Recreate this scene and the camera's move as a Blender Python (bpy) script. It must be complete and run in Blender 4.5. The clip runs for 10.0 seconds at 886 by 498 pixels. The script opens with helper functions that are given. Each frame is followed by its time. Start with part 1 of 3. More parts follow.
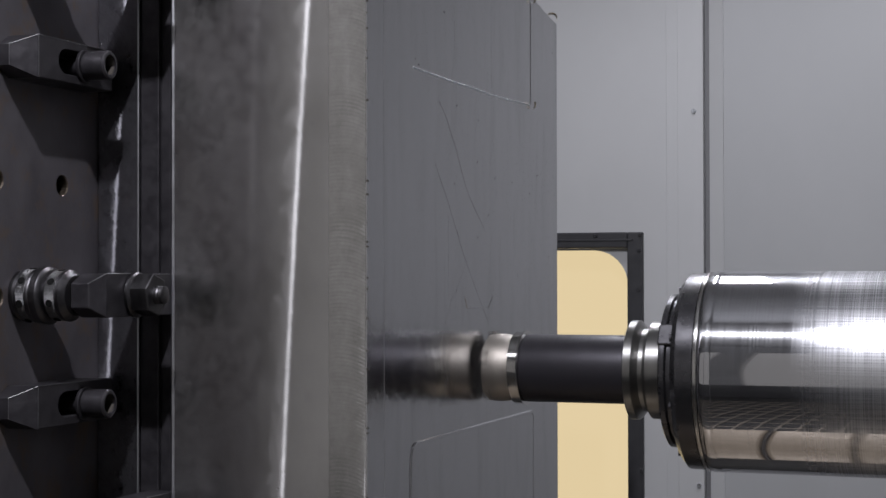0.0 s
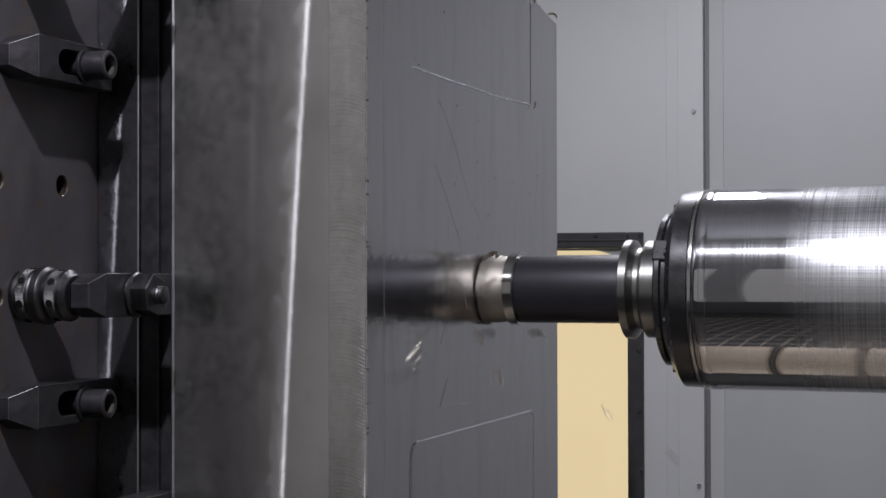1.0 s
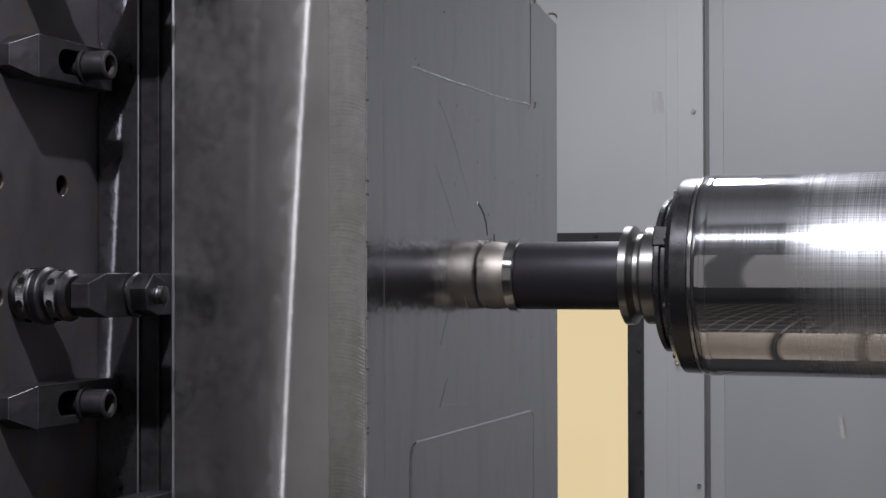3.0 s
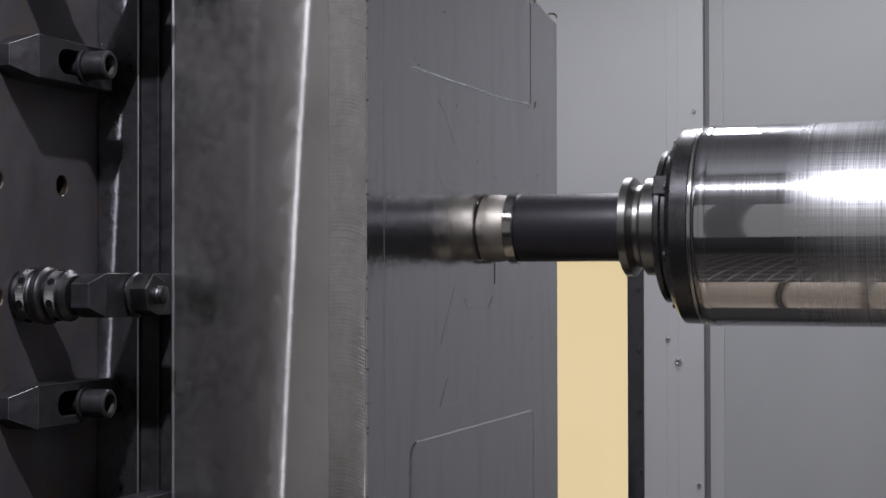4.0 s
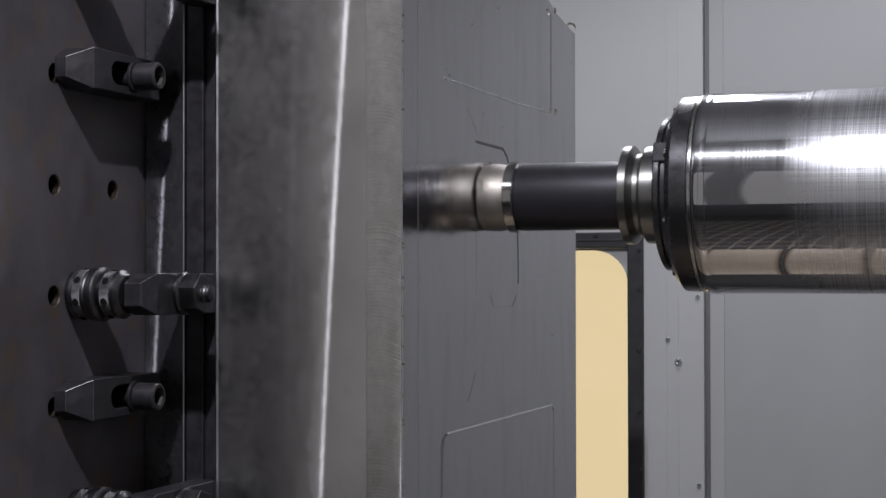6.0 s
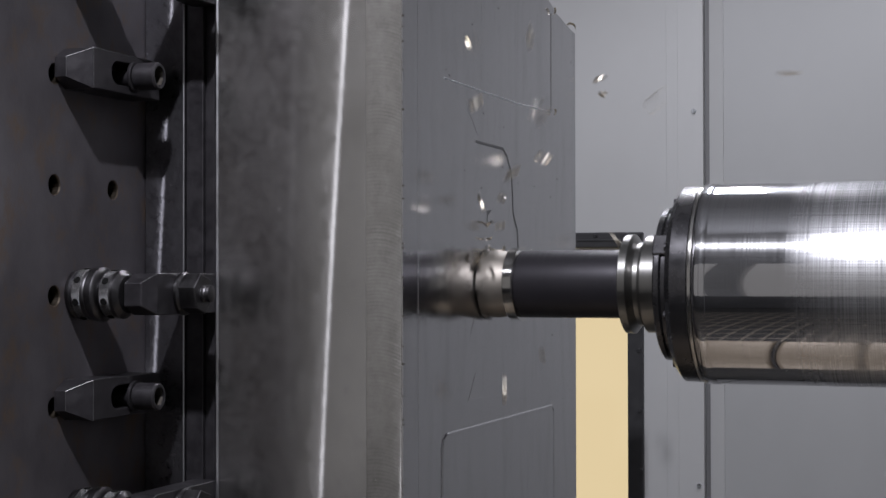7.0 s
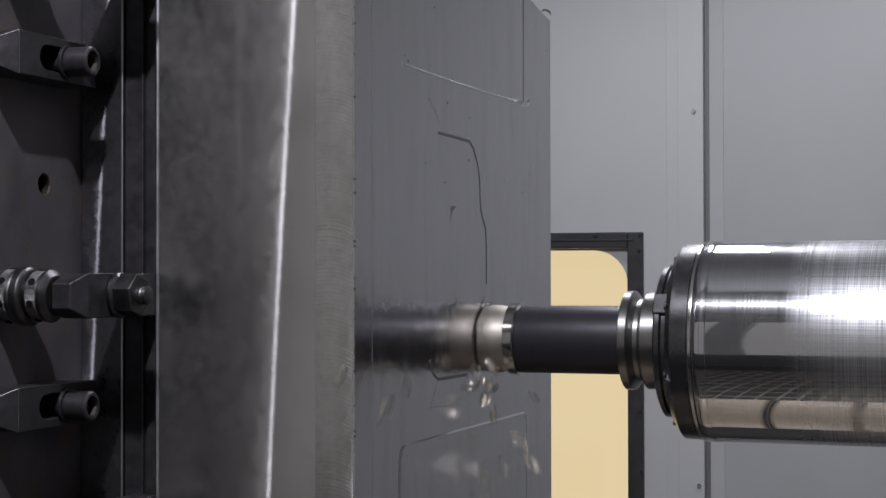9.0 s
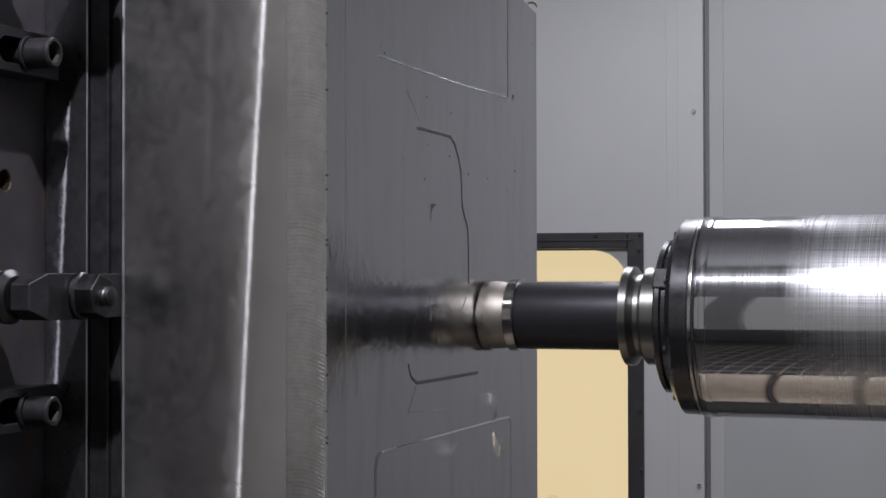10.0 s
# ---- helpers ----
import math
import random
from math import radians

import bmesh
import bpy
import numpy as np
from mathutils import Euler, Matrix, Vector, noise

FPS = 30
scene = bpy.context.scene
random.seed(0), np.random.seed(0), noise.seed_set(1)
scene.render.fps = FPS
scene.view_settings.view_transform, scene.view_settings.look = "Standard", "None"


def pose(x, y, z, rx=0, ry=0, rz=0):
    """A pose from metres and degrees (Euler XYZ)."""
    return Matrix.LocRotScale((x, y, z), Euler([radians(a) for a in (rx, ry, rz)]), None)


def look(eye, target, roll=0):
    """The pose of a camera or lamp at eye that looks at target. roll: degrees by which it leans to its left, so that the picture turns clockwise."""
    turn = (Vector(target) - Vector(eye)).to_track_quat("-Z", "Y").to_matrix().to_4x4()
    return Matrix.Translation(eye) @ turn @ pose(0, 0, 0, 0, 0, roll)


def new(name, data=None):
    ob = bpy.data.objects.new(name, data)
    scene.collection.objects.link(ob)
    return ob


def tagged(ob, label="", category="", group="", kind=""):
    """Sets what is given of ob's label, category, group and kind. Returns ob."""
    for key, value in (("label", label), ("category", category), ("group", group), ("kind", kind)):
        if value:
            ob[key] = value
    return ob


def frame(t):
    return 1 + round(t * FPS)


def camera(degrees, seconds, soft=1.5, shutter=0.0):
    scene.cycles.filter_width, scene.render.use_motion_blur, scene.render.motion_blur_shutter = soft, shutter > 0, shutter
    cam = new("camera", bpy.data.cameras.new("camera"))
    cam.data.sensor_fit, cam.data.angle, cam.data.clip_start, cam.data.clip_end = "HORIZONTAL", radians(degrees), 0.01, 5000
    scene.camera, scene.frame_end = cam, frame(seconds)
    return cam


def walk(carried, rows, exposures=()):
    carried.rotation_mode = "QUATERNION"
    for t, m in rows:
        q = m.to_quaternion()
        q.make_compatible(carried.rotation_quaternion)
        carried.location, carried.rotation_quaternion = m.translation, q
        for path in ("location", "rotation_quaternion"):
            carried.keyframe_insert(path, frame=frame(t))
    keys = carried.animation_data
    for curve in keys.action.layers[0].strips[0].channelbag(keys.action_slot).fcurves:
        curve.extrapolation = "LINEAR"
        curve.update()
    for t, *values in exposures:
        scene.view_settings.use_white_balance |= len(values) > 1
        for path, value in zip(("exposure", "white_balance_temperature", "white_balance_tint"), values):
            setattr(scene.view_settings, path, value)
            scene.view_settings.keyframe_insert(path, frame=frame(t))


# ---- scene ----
FOV = 30.26
cam = camera(FOV, 10.0, soft=1.5, shutter=0.3)
EYE = (0.546, 0.0, 1.40)
STAND = look(EYE, (EYE[0] - 0.3380, 0.9410, EYE[2] + 0.0152), -0.1)
walk(cam, [(0.0, STAND), (10.0, STAND)])

# ---- light: two lamps under the cabin roof, daylight-white ----
world = bpy.data.worlds.new("world")
scene.world = world
world.use_nodes = True
world.node_tree.nodes["Background"].inputs["Color"].default_value = (0.80, 0.775, 0.775, 1)
world.node_tree.nodes["Background"].inputs["Strength"].default_value = 0.38
scene.view_settings.exposure = 0.0


def area_lamp(name, place, target, wide, high, watts, colour=(0.962, 0.966, 1.055)):
    data = bpy.data.lights.new(name, "AREA")
    data.shape, data.size, data.size_y, data.energy, data.color = "RECTANGLE", wide, high, watts, colour
    ob = new(name, data)
    ob.matrix_basis = look(place, target)
    return ob


area_lamp("cabin_lamp", (0.26, 0.30, 2.62), (-0.1, 1.5, 1.4), 0.026, 0.05, 35)
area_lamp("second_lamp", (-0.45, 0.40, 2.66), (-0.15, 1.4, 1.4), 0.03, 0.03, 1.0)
area_lamp("rear_lamp", (0.03, 2.63, 2.45), (0.08, 1.95, 1.45), 0.10, 0.46, 13.0)


# ---- materials ----
class Nodes:
    """A node material under construction."""

    def __init__(self, name):
        self.material = bpy.data.materials.new(name)
        self.material.use_nodes = True
        self.tree = self.material.node_tree
        self.bsdf = self.tree.nodes["Principled BSDF"]
        self.coord = self.add("ShaderNodeTexCoord").outputs["Object"]

    def add(self, kind, **inputs):
        node = self.tree.nodes.new(kind)
        for key, value in inputs.items():
            self.put(node.inputs[key.replace("_", " ")], value)
        return node

    def put(self, socket, value):
        if hasattr(value, "is_output"):
            self.tree.links.new(value, socket)
        else:
            socket.default_value = value

    def math(self, what, a, b=0.0):
        node = self.tree.nodes.new("ShaderNodeMath")
        node.operation = what
        self.put(node.inputs[0], a)
        self.put(node.inputs[1], b)
        return node.outputs[0]

    def noise(self, scale, stretch=(1, 1, 1), detail=4.0, rough=0.6):
        m = self.add("ShaderNodeMapping", Vector=self.coord, Scale=stretch)
        return self.add("ShaderNodeTexNoise", Vector=m.outputs[0], Scale=scale, Detail=detail, Roughness=rough).outputs[0]

    def ramp(self, value, lo, hi, a, b):
        node = self.add("ShaderNodeMapRange")
        for i, v in enumerate((value, lo, hi, a, b)):
            self.put(node.inputs[i], v)
        return node.outputs[0]

    def mix(self, f, a, b):
        node = self.tree.nodes.new("ShaderNodeMix")
        node.data_type = "RGBA"
        self.put(node.inputs["Factor"], f)
        self.put(node.inputs["A"], (*a, 1) if isinstance(a, tuple) else a)
        self.put(node.inputs["B"], (*b, 1) if isinstance(b, tuple) else b)
        return node.outputs["Result"]

    def bump(self, height, strength, distance=0.001):
        node = self.add("ShaderNodeBump", Height=height, Strength=strength, Distance=distance)
        self.put(self.bsdf.inputs["Normal"], node.outputs[0])

    def set(self, **inputs):
        for key, value in inputs.items():
            if isinstance(value, tuple) and len(value) == 3 and key != "Tangent":
                value = (*value, 1)
            self.put(self.bsdf.inputs[key.replace("_", " ")], value)
        return self


def plain(name, base, other, rough, metal, scale=30.0, stretch=(1, 1, 1), bump=0.1, fine=400.0, spread=0.08, stain=None):
    """A surface with blotches between two colours, fine relief and uneven gloss."""
    n = Nodes(name)
    blotch = n.noise(scale, stretch)
    grain = n.noise(fine, stretch, 2.0)
    colour = n.mix(n.ramp(blotch, 0.3, 0.7, 0, 1), base, other)
    if stain:
        colour = n.mix(n.ramp(n.noise(scale * 2.3, stretch, 6.0, 0.7), 0.51, 0.66, 0, 0.85), colour, stain)
    n.set(Base_Color=colour, Metallic=metal,
          Roughness=n.ramp(blotch, 0.3, 0.7, max(rough - spread, 0.03), rough + spread))
    if bump:
        n.bump(grain, bump, 0.0006)
    return n.material


def milled_side(name, base, other, radius, centre, pitch, groove_shade, clear, crests):
    """A side milled with a face cutter: a dull sheen under arcs a feed apart, whose gloss fans out square to the grooves."""
    n = Nodes(name)
    xyz = n.add("ShaderNodeSeparateXYZ", Vector=n.coord).outputs
    off = n.math("SUBTRACT", xyz[0], centre)
    arc = n.math("SQRT", n.math("MAXIMUM", n.math("SUBTRACT", radius * radius, n.math("MULTIPLY", off, off)), 0.00001))
    climb = n.math("SUBTRACT", xyz[2], arc)
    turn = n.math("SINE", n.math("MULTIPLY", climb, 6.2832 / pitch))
    along = n.add("ShaderNodeCombineXYZ", X=n.math("MULTIPLY", climb, 420.0), Y=n.math("MULTIPLY", xyz[0], 25.0))
    hatch = n.add("ShaderNodeTexNoise", Vector=along.outputs[0], Scale=1.0, Detail=1.0, Roughness=0.5).outputs[0]
    blotch = n.noise(14.0, (1.2, 1, 0.6), 6.0)
    fleck = n.noise(95.0, (1, 1, 1), 4.0, 0.7)
    grain = n.noise(900.0, (1, 1, 0.3), 2.0)
    uneven = n.noise(45.0, (1, 1, 0.5))
    patch = n.noise(22.0)
    # the alternating shade of the grooves is put into the colour
    groove = n.math("MULTIPLY", n.math("ADD", turn, n.ramp(hatch, 0.3, 0.7, -0.8, 0.8)), n.ramp(patch, 0.35, 0.7, 0.1 * groove_shade, groove_shade))
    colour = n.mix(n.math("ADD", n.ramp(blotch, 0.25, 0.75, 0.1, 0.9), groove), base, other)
    colour = n.mix(n.ramp(fleck, 0.60, 0.72, 0.0, 0.35), colour, tuple(0.72 * c for c in base))
    n.set(Base_Color=colour, Metallic=0.9, Roughness=n.ramp(uneven, 0.3, 0.7, 0.46, 0.58))
    n.bump(n.math("ADD", n.math("MULTIPLY", hatch, 0.8), n.math("MULTIPLY", grain, 0.3)), 0.11, 0.0003)
    ridge = n.add("ShaderNodeBump", Height=n.math("MULTIPLY", turn, uneven), Strength=0.06, Distance=0.0003).outputs[0]
    sheen = n.add("ShaderNodeBsdfAnisotropic", Roughness=n.ramp(uneven, 0.3, 0.7, 0.20, 0.27), Anisotropy=0.45)
    crest = n.add("ShaderNodeBsdfAnisotropic", Roughness=0.385, Anisotropy=0.90)
    # every groove leans a little its own way, so some catch the lamp beside the main streak
    peak = n.math("POWER", n.math("MAXIMUM", turn, 0.0), 4.0)
    lean = n.math("MULTIPLY", peak, n.ramp(n.noise(70.0), 0.34, 0.66, 0.0, 0.26 * radius))
    own = n.math("ADD", n.math("ADD", off, lean), n.ramp(hatch, 0.25, 0.75, -0.018 * radius, 0.018 * radius))
    for lobe, side in ((sheen, off), (crest, own)):
        lobe.distribution = "BECKMANN"
        n.put(lobe.inputs["Color"], colour)
        n.put(lobe.inputs["Normal"], ridge)
        n.put(lobe.inputs["Tangent"], n.add("ShaderNodeCombineXYZ", X=arc, Y=0.0, Z=n.math("MULTIPLY", side, -1.0)).outputs[0])
    first = n.add("ShaderNodeMixShader", Fac=n.ramp(n.math("ADD", n.math("MULTIPLY", blotch, 0.5), n.math("MULTIPLY", fleck, 0.5)), 0.35, 0.65, clear + 0.08, clear - 0.12))
    n.put(first.inputs[1], n.bsdf.outputs[0])
    n.put(first.inputs[2], sheen.outputs[0])
    share = n.ramp(n.noise(30.0, (1, 1, 0.3)), 0.3, 0.7, 0.6 * crests, 1.4 * crests)
    both = n.add("ShaderNodeMixShader", Fac=n.math("MULTIPLY", share, n.math("SUBTRACT", 1.0, n.math("MULTIPLY", peak, n.ramp(patch, 0.35, 0.6, 0.8, 0.35)))))
    n.put(both.inputs[1], first.outputs[0])
    n.put(both.inputs[2], crest.outputs[0])
    n.put(n.tree.nodes["Material Output"].inputs[0], both.outputs[0])
    return n.material


def milled_face():
    """The finish-milled face: satin metal with faint upright tool passes."""
    n = Nodes("milled_face")
    passes = n.noise(45.0, (1, 1, 0.05), 1.0)
    blotch = n.noise(7.0, (1, 1, 0.5))
    grain = n.noise(700.0, (1, 1, 0.4), 2.0)
    tilt = n.add("ShaderNodeMapping", Vector=n.coord, Rotation=(0.45, 0, 0), Scale=(1, 3.2, 0.5))
    scuff = n.add("ShaderNodeTexNoise", Vector=tilt.outputs[0], Scale=16.0, Detail=2.0, Roughness=0.5, Distortion=0.3).outputs[0]
    base = n.mix(n.ramp(passes, 0.3, 0.7, 0, 1), (0.535, 0.532, 0.543), (0.553, 0.550, 0.561))
    n.set(Base_Color=n.mix(n.ramp(scuff, 0.50, 0.70, 0, 0.45), base, (0.47, 0.465, 0.475)), Metallic=1.0,
          Roughness=n.math("ADD", n.ramp(blotch, 0.3, 0.7, 0.13, 0.20), n.ramp(scuff, 0.4, 0.7, 0.0, 0.06)))
    ripple = n.noise(80.0, (1, 1, 0.8), 2.0)
    n.bump(n.math("ADD", n.math("ADD", n.math("MULTIPLY", passes, 0.03), n.math("MULTIPLY", ripple, 1.1)), n.math("MULTIPLY", grain, 0.07)), 0.5, 0.00055)
    return n.material


def polished_quill():
    """Ground and polished steel: a clear mirror under fine turned rings, more worn where the quill slides."""
    n = Nodes("polished_quill")
    rings = n.noise(1.0, (950, 5, 5), 3.0, 0.75)
    along = n.noise(1.0, (7, 520, 520), 3.0, 0.75)
    x = n.add("ShaderNodeSeparateXYZ", Vector=n.coord).outputs[0]
    worn = n.ramp(x, 0.325, 0.395, 0.0, 1.0)
    cross = n.math("ADD", n.math("MULTIPLY", rings, 0.6), n.math("MULTIPLY", along, 0.4))
    lines = n.ramp(cross, 0.36, 0.64, 0.0, 1.0)
    n.set(Base_Color=(0.47, 0.47, 0.49), Metallic=1.0, Roughness=0.03)
    around = n.add("ShaderNodeTangent")
    around.direction_type, around.axis = "RADIAL", "X"
    steel = (0.56, 0.56, 0.58, 1)
    ground = n.add("ShaderNodeBsdfAnisotropic", Color=steel, Roughness=0.28, Anisotropy=0.62)
    n.put(ground.inputs["Tangent"], around.outputs[0])
    rubbed = n.add("ShaderNodeBsdfAnisotropic", Color=steel, Roughness=0.37, Anisotropy=-0.1)
    n.put(rubbed.inputs["Tangent"], around.outputs[0])
    first = n.add("ShaderNodeMixShader", Fac=n.ramp(cross, 0.36, 0.66, 0.01, 0.20))
    n.put(first.inputs[1], n.bsdf.outputs[0])
    n.put(first.inputs[2], ground.outputs[0])
    both = n.add("ShaderNodeMixShader", Fac=n.math("MULTIPLY", n.ramp(lines, 0.05, 0.95, 0.3, 1.15), n.math("ADD", 0.03, n.math("MULTIPLY", worn, 0.66))))
    n.put(both.inputs[1], first.outputs[0])
    n.put(both.inputs[2], rubbed.outputs[0])
    n.put(n.tree.nodes["Material Output"].inputs[0], both.outputs[0])
    return n.material


def turned(name, base, rough, metal, spread=0.85):
    """Lathe-turned surface about the X axis: the gloss is drawn out along the axis."""
    n = Nodes(name)
    rings = n.noise(1.0, (1400, 8, 8), 2.0)
    blotch = n.noise(60.0)
    n.set(Base_Color=n.mix(n.ramp(blotch, 0.3, 0.7, 0, 1), base, tuple(min(1.0, c * 1.2) for c in base)), Metallic=metal,
          Roughness=n.ramp(rings, 0.3, 0.7, rough - 0.05, rough + 0.08), Anisotropic=spread)
    n.put(n.bsdf.inputs["Tangent"], n.add("ShaderNodeCombineXYZ", X=1.0).outputs[0])
    n.bump(rings, 0.04, 0.0002)
    return n.material


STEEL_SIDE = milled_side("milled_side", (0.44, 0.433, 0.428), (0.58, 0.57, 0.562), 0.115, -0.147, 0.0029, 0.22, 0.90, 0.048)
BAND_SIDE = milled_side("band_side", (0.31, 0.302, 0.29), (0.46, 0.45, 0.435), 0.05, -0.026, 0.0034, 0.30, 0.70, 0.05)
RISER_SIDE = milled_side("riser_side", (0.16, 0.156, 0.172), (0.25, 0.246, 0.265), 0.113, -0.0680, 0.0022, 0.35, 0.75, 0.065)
FACE = milled_face()
QUILL = polished_quill()
PLATE = plain("blackened_plate", (0.056, 0.051, 0.057), (0.120, 0.112, 0.122), 0.46, 0.5, 11, (1, 1, 0.8), 0.15, 300, stain=(0.115, 0.08, 0.055))
RUST = plain("oily_slot", (0.05, 0.045, 0.04), (0.08, 0.07, 0.06), 0.4, 0.6, 60)
BLACK_OXIDE = plain("black_oxide", (0.030, 0.028, 0.032), (0.050, 0.047, 0.052), 0.42, 0.6, 80, (1, 1, 1), 0.15, 500)
KNURL = plain("knurled_steel", (0.058, 0.056, 0.060), (0.11, 0.107, 0.112), 0.40, 1.0, 60)
n = Nodes("knurl_band")
xyz = n.add("ShaderNodeSeparateXYZ", Vector=n.coord).outputs
turn = n.math("MULTIPLY", n.math("ARCTAN2", xyz[1], xyz[2]), 62.0)
lead = n.math("MULTIPLY", xyz[0], 3100.0)
cross = n.math("MULTIPLY", n.math("SINE", n.math("ADD", turn, lead)), n.math("SINE", n.math("SUBTRACT", turn, lead)))
# brighter tips and shaded valleys of the knurl are put into the colour
n.set(Base_Color=n.mix(n.ramp(cross, -0.6, 0.6, 0, 1), (0.05, 0.05, 0.052), (0.24, 0.237, 0.24)), Metallic=1.0, Roughness=0.38)
n.bump(cross, 0.7, 0.0006)
KNURL_BAND = n.material
WORN = plain("worn_edge", (0.17, 0.17, 0.175), (0.25, 0.25, 0.255), 0.5, 1.0, 300)
EDGE = plain("bright_edge", (0.34, 0.34, 0.36), (0.42, 0.42, 0.44), 0.36, 1.0, 25)
BORE = plain("bored_steel", (0.16, 0.13, 0.10), (0.24, 0.2, 0.16), 0.35, 1.0, 40)
BRIGHT = turned("turned_steel", (0.47, 0.46, 0.45), 0.24, 1.0)
FLANGE = turned("flange_steel", (0.22, 0.216, 0.21), 0.34, 1.0, 0.6)
NOSE_BLACK = plain("nose_black", (0.060, 0.059, 0.064), (0.085, 0.083, 0.088), 0.26, 0.9, 35, (1, 1, 1), 0.02, 300, 0.06)
SHANK = turned("shank_black", (0.032, 0.030, 0.035), 0.46, 0.6, 0.45)
CHROME = plain("polished_ring", (0.58, 0.57, 0.55), (0.66, 0.65, 0.63), 0.14, 1.0, 40, (1, 1, 1), 0.0, 400, 0.03)
CUTTER = plain("nickel_cutter", (0.25, 0.228, 0.205), (0.32, 0.295, 0.265), 0.52, 1.0, 60)
CARBIDE = plain("coated_insert", (0.10, 0.095, 0.09), (0.16, 0.15, 0.14), 0.3, 0.9, 200)
CHIP = plain("bright_chip", (0.62, 0.565, 0.48), (0.74, 0.69, 0.60), 0.3, 1.0, 200)
SHEET = plain("grey_sheet", (0.45, 0.453, 0.456), (0.485, 0.488, 0.491), 0.42, 0.0, 3, (1, 1, 0.6), 0.04, 250)
FIXED = plain("darker_grey_sheet", (0.355, 0.36, 0.365), (0.39, 0.394, 0.40), 0.42, 0.0, 3, (1, 1, 0.6), 0.04, 250)
RUBBER = plain("black_rubber", (0.022, 0.022, 0.025), (0.03, 0.03, 0.033), 0.45, 0.0, 60)
ZINC = plain("zinc_screw", (0.5, 0.52, 0.55), (0.62, 0.64, 0.66), 0.3, 1.0, 300)
# fresh-cut metal, with the shade of the step walls put into its colour
SHADED_CUT = plain("fresh_cut_shaded", (0.20, 0.20, 0.205), (0.27, 0.27, 0.275), 0.42, 1.0, 120)
# near-black that carries the shade inside holes and pits as colour
n = Nodes("hole_shade")
HOLE_SHADE = n.set(Base_Color=n.mix(n.noise(200.0), (0.004, 0.004, 0.004), (0.01, 0.01, 0.01)), Roughness=0.95, Specular_IOR_Level=0.05).material
LINING = plain("dark_lining", (0.13, 0.13, 0.135), (0.16, 0.16, 0.165), 0.5, 0.0, 4)
DARK = plain("dark_floor", (0.05, 0.05, 0.05), (0.09, 0.088, 0.085), 0.5, 0.2, 6)
COVER = plain("way_cover_steel", (0.31, 0.25, 0.18), (0.40, 0.33, 0.245), 0.4, 0.2, 10)
GRATE = plain("grating_steel", (0.30, 0.26, 0.21), (0.38, 0.33, 0.27), 0.5, 0.6, 40)
# no lamp: the light on the hall wall is put in as emission
n = Nodes("hall_wall_glow")
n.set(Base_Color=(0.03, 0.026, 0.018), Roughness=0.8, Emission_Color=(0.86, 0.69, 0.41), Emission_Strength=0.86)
HALL_GLOW = n.material


# ---- mesh helpers ----
def finish(name, bm, material, smooth=False):
    me = bpy.data.meshes.new(name)
    bmesh.ops.recalc_face_normals(bm, faces=bm.faces)
    bm.to_mesh(me)
    bm.free()
    me.materials.append(material)
    if smooth:
        for p in me.polygons:
            p.use_smooth = True
        me.set_sharp_from_angle(angle=radians(35))
    return me


def part(name, bm, material, parent=None, label="", smooth=False, m=None):
    ob = new(name, finish(name, bm, material, smooth))
    ob.parent = parent
    if m is not None:
        ob.matrix_basis = m
    return tagged(ob, label)


def thing(name, place, label, category, group="", kind=""):
    ob = new(name)
    ob.empty_display_size = 0.05
    ob.matrix_basis = Matrix.Translation(place)
    return tagged(ob, label, category, group, kind)


def box(lo, hi, bevel=0.0, bm=None):
    bm = bm or bmesh.new()
    mid = [(a + b) / 2 for a, b in zip(lo, hi)]
    size = [b - a for a, b in zip(lo, hi)]
    made = bmesh.ops.create_cube(bm, size=1.0, matrix=Matrix.Translation(mid) @ Matrix.Diagonal((*size, 1)))["verts"]
    if bevel:
        edges = list({e for v in made for e in v.link_edges})
        bmesh.ops.bevel(bm, geom=edges, offset=bevel, segments=2, affect="EDGES", profile=0.5)
    return bm


def lathe(profile, seg=64, bm=None, centre=(0, 0, 0)):
    """A body turned about the X axis from (x, radius) pairs; the profile closes on the axis."""
    bm = bm or bmesh.new()
    rings = []
    for x, r in profile:
        rings.append([bm.verts.new((centre[0] + x, centre[1] + r * math.cos(a), centre[2] + r * math.sin(a)))
                      for a in (2 * math.pi * i / seg for i in range(seg))])
    for a, b in zip(rings, rings[1:]):
        for i in range(seg):
            bm.faces.new((a[i], a[(i + 1) % seg], b[(i + 1) % seg], b[i]))
    bm.faces.new(rings[0])
    bm.faces.new(rings[-1])
    return bm


def tube(x0, x1, outer, inner, chamfer=0.0, seg=64, bm=None):
    """A ring about the X axis with a bore."""
    bm = bm or bmesh.new()
    prof = [(x0, inner), (x0, outer - chamfer), (x0 + chamfer, outer), (x1 - chamfer, outer), (x1, outer - chamfer), (x1, inner)]
    rings = [[bm.verts.new((x, r * math.cos(a), r * math.sin(a))) for a in (2 * math.pi * i / seg for i in range(seg))] for x, r in prof]
    for a, b in zip(rings, rings[1:] + rings[:1]):
        for i in range(seg):
            bm.faces.new((a[i], a[(i + 1) % seg], b[(i + 1) % seg], b[i]))
    return bm


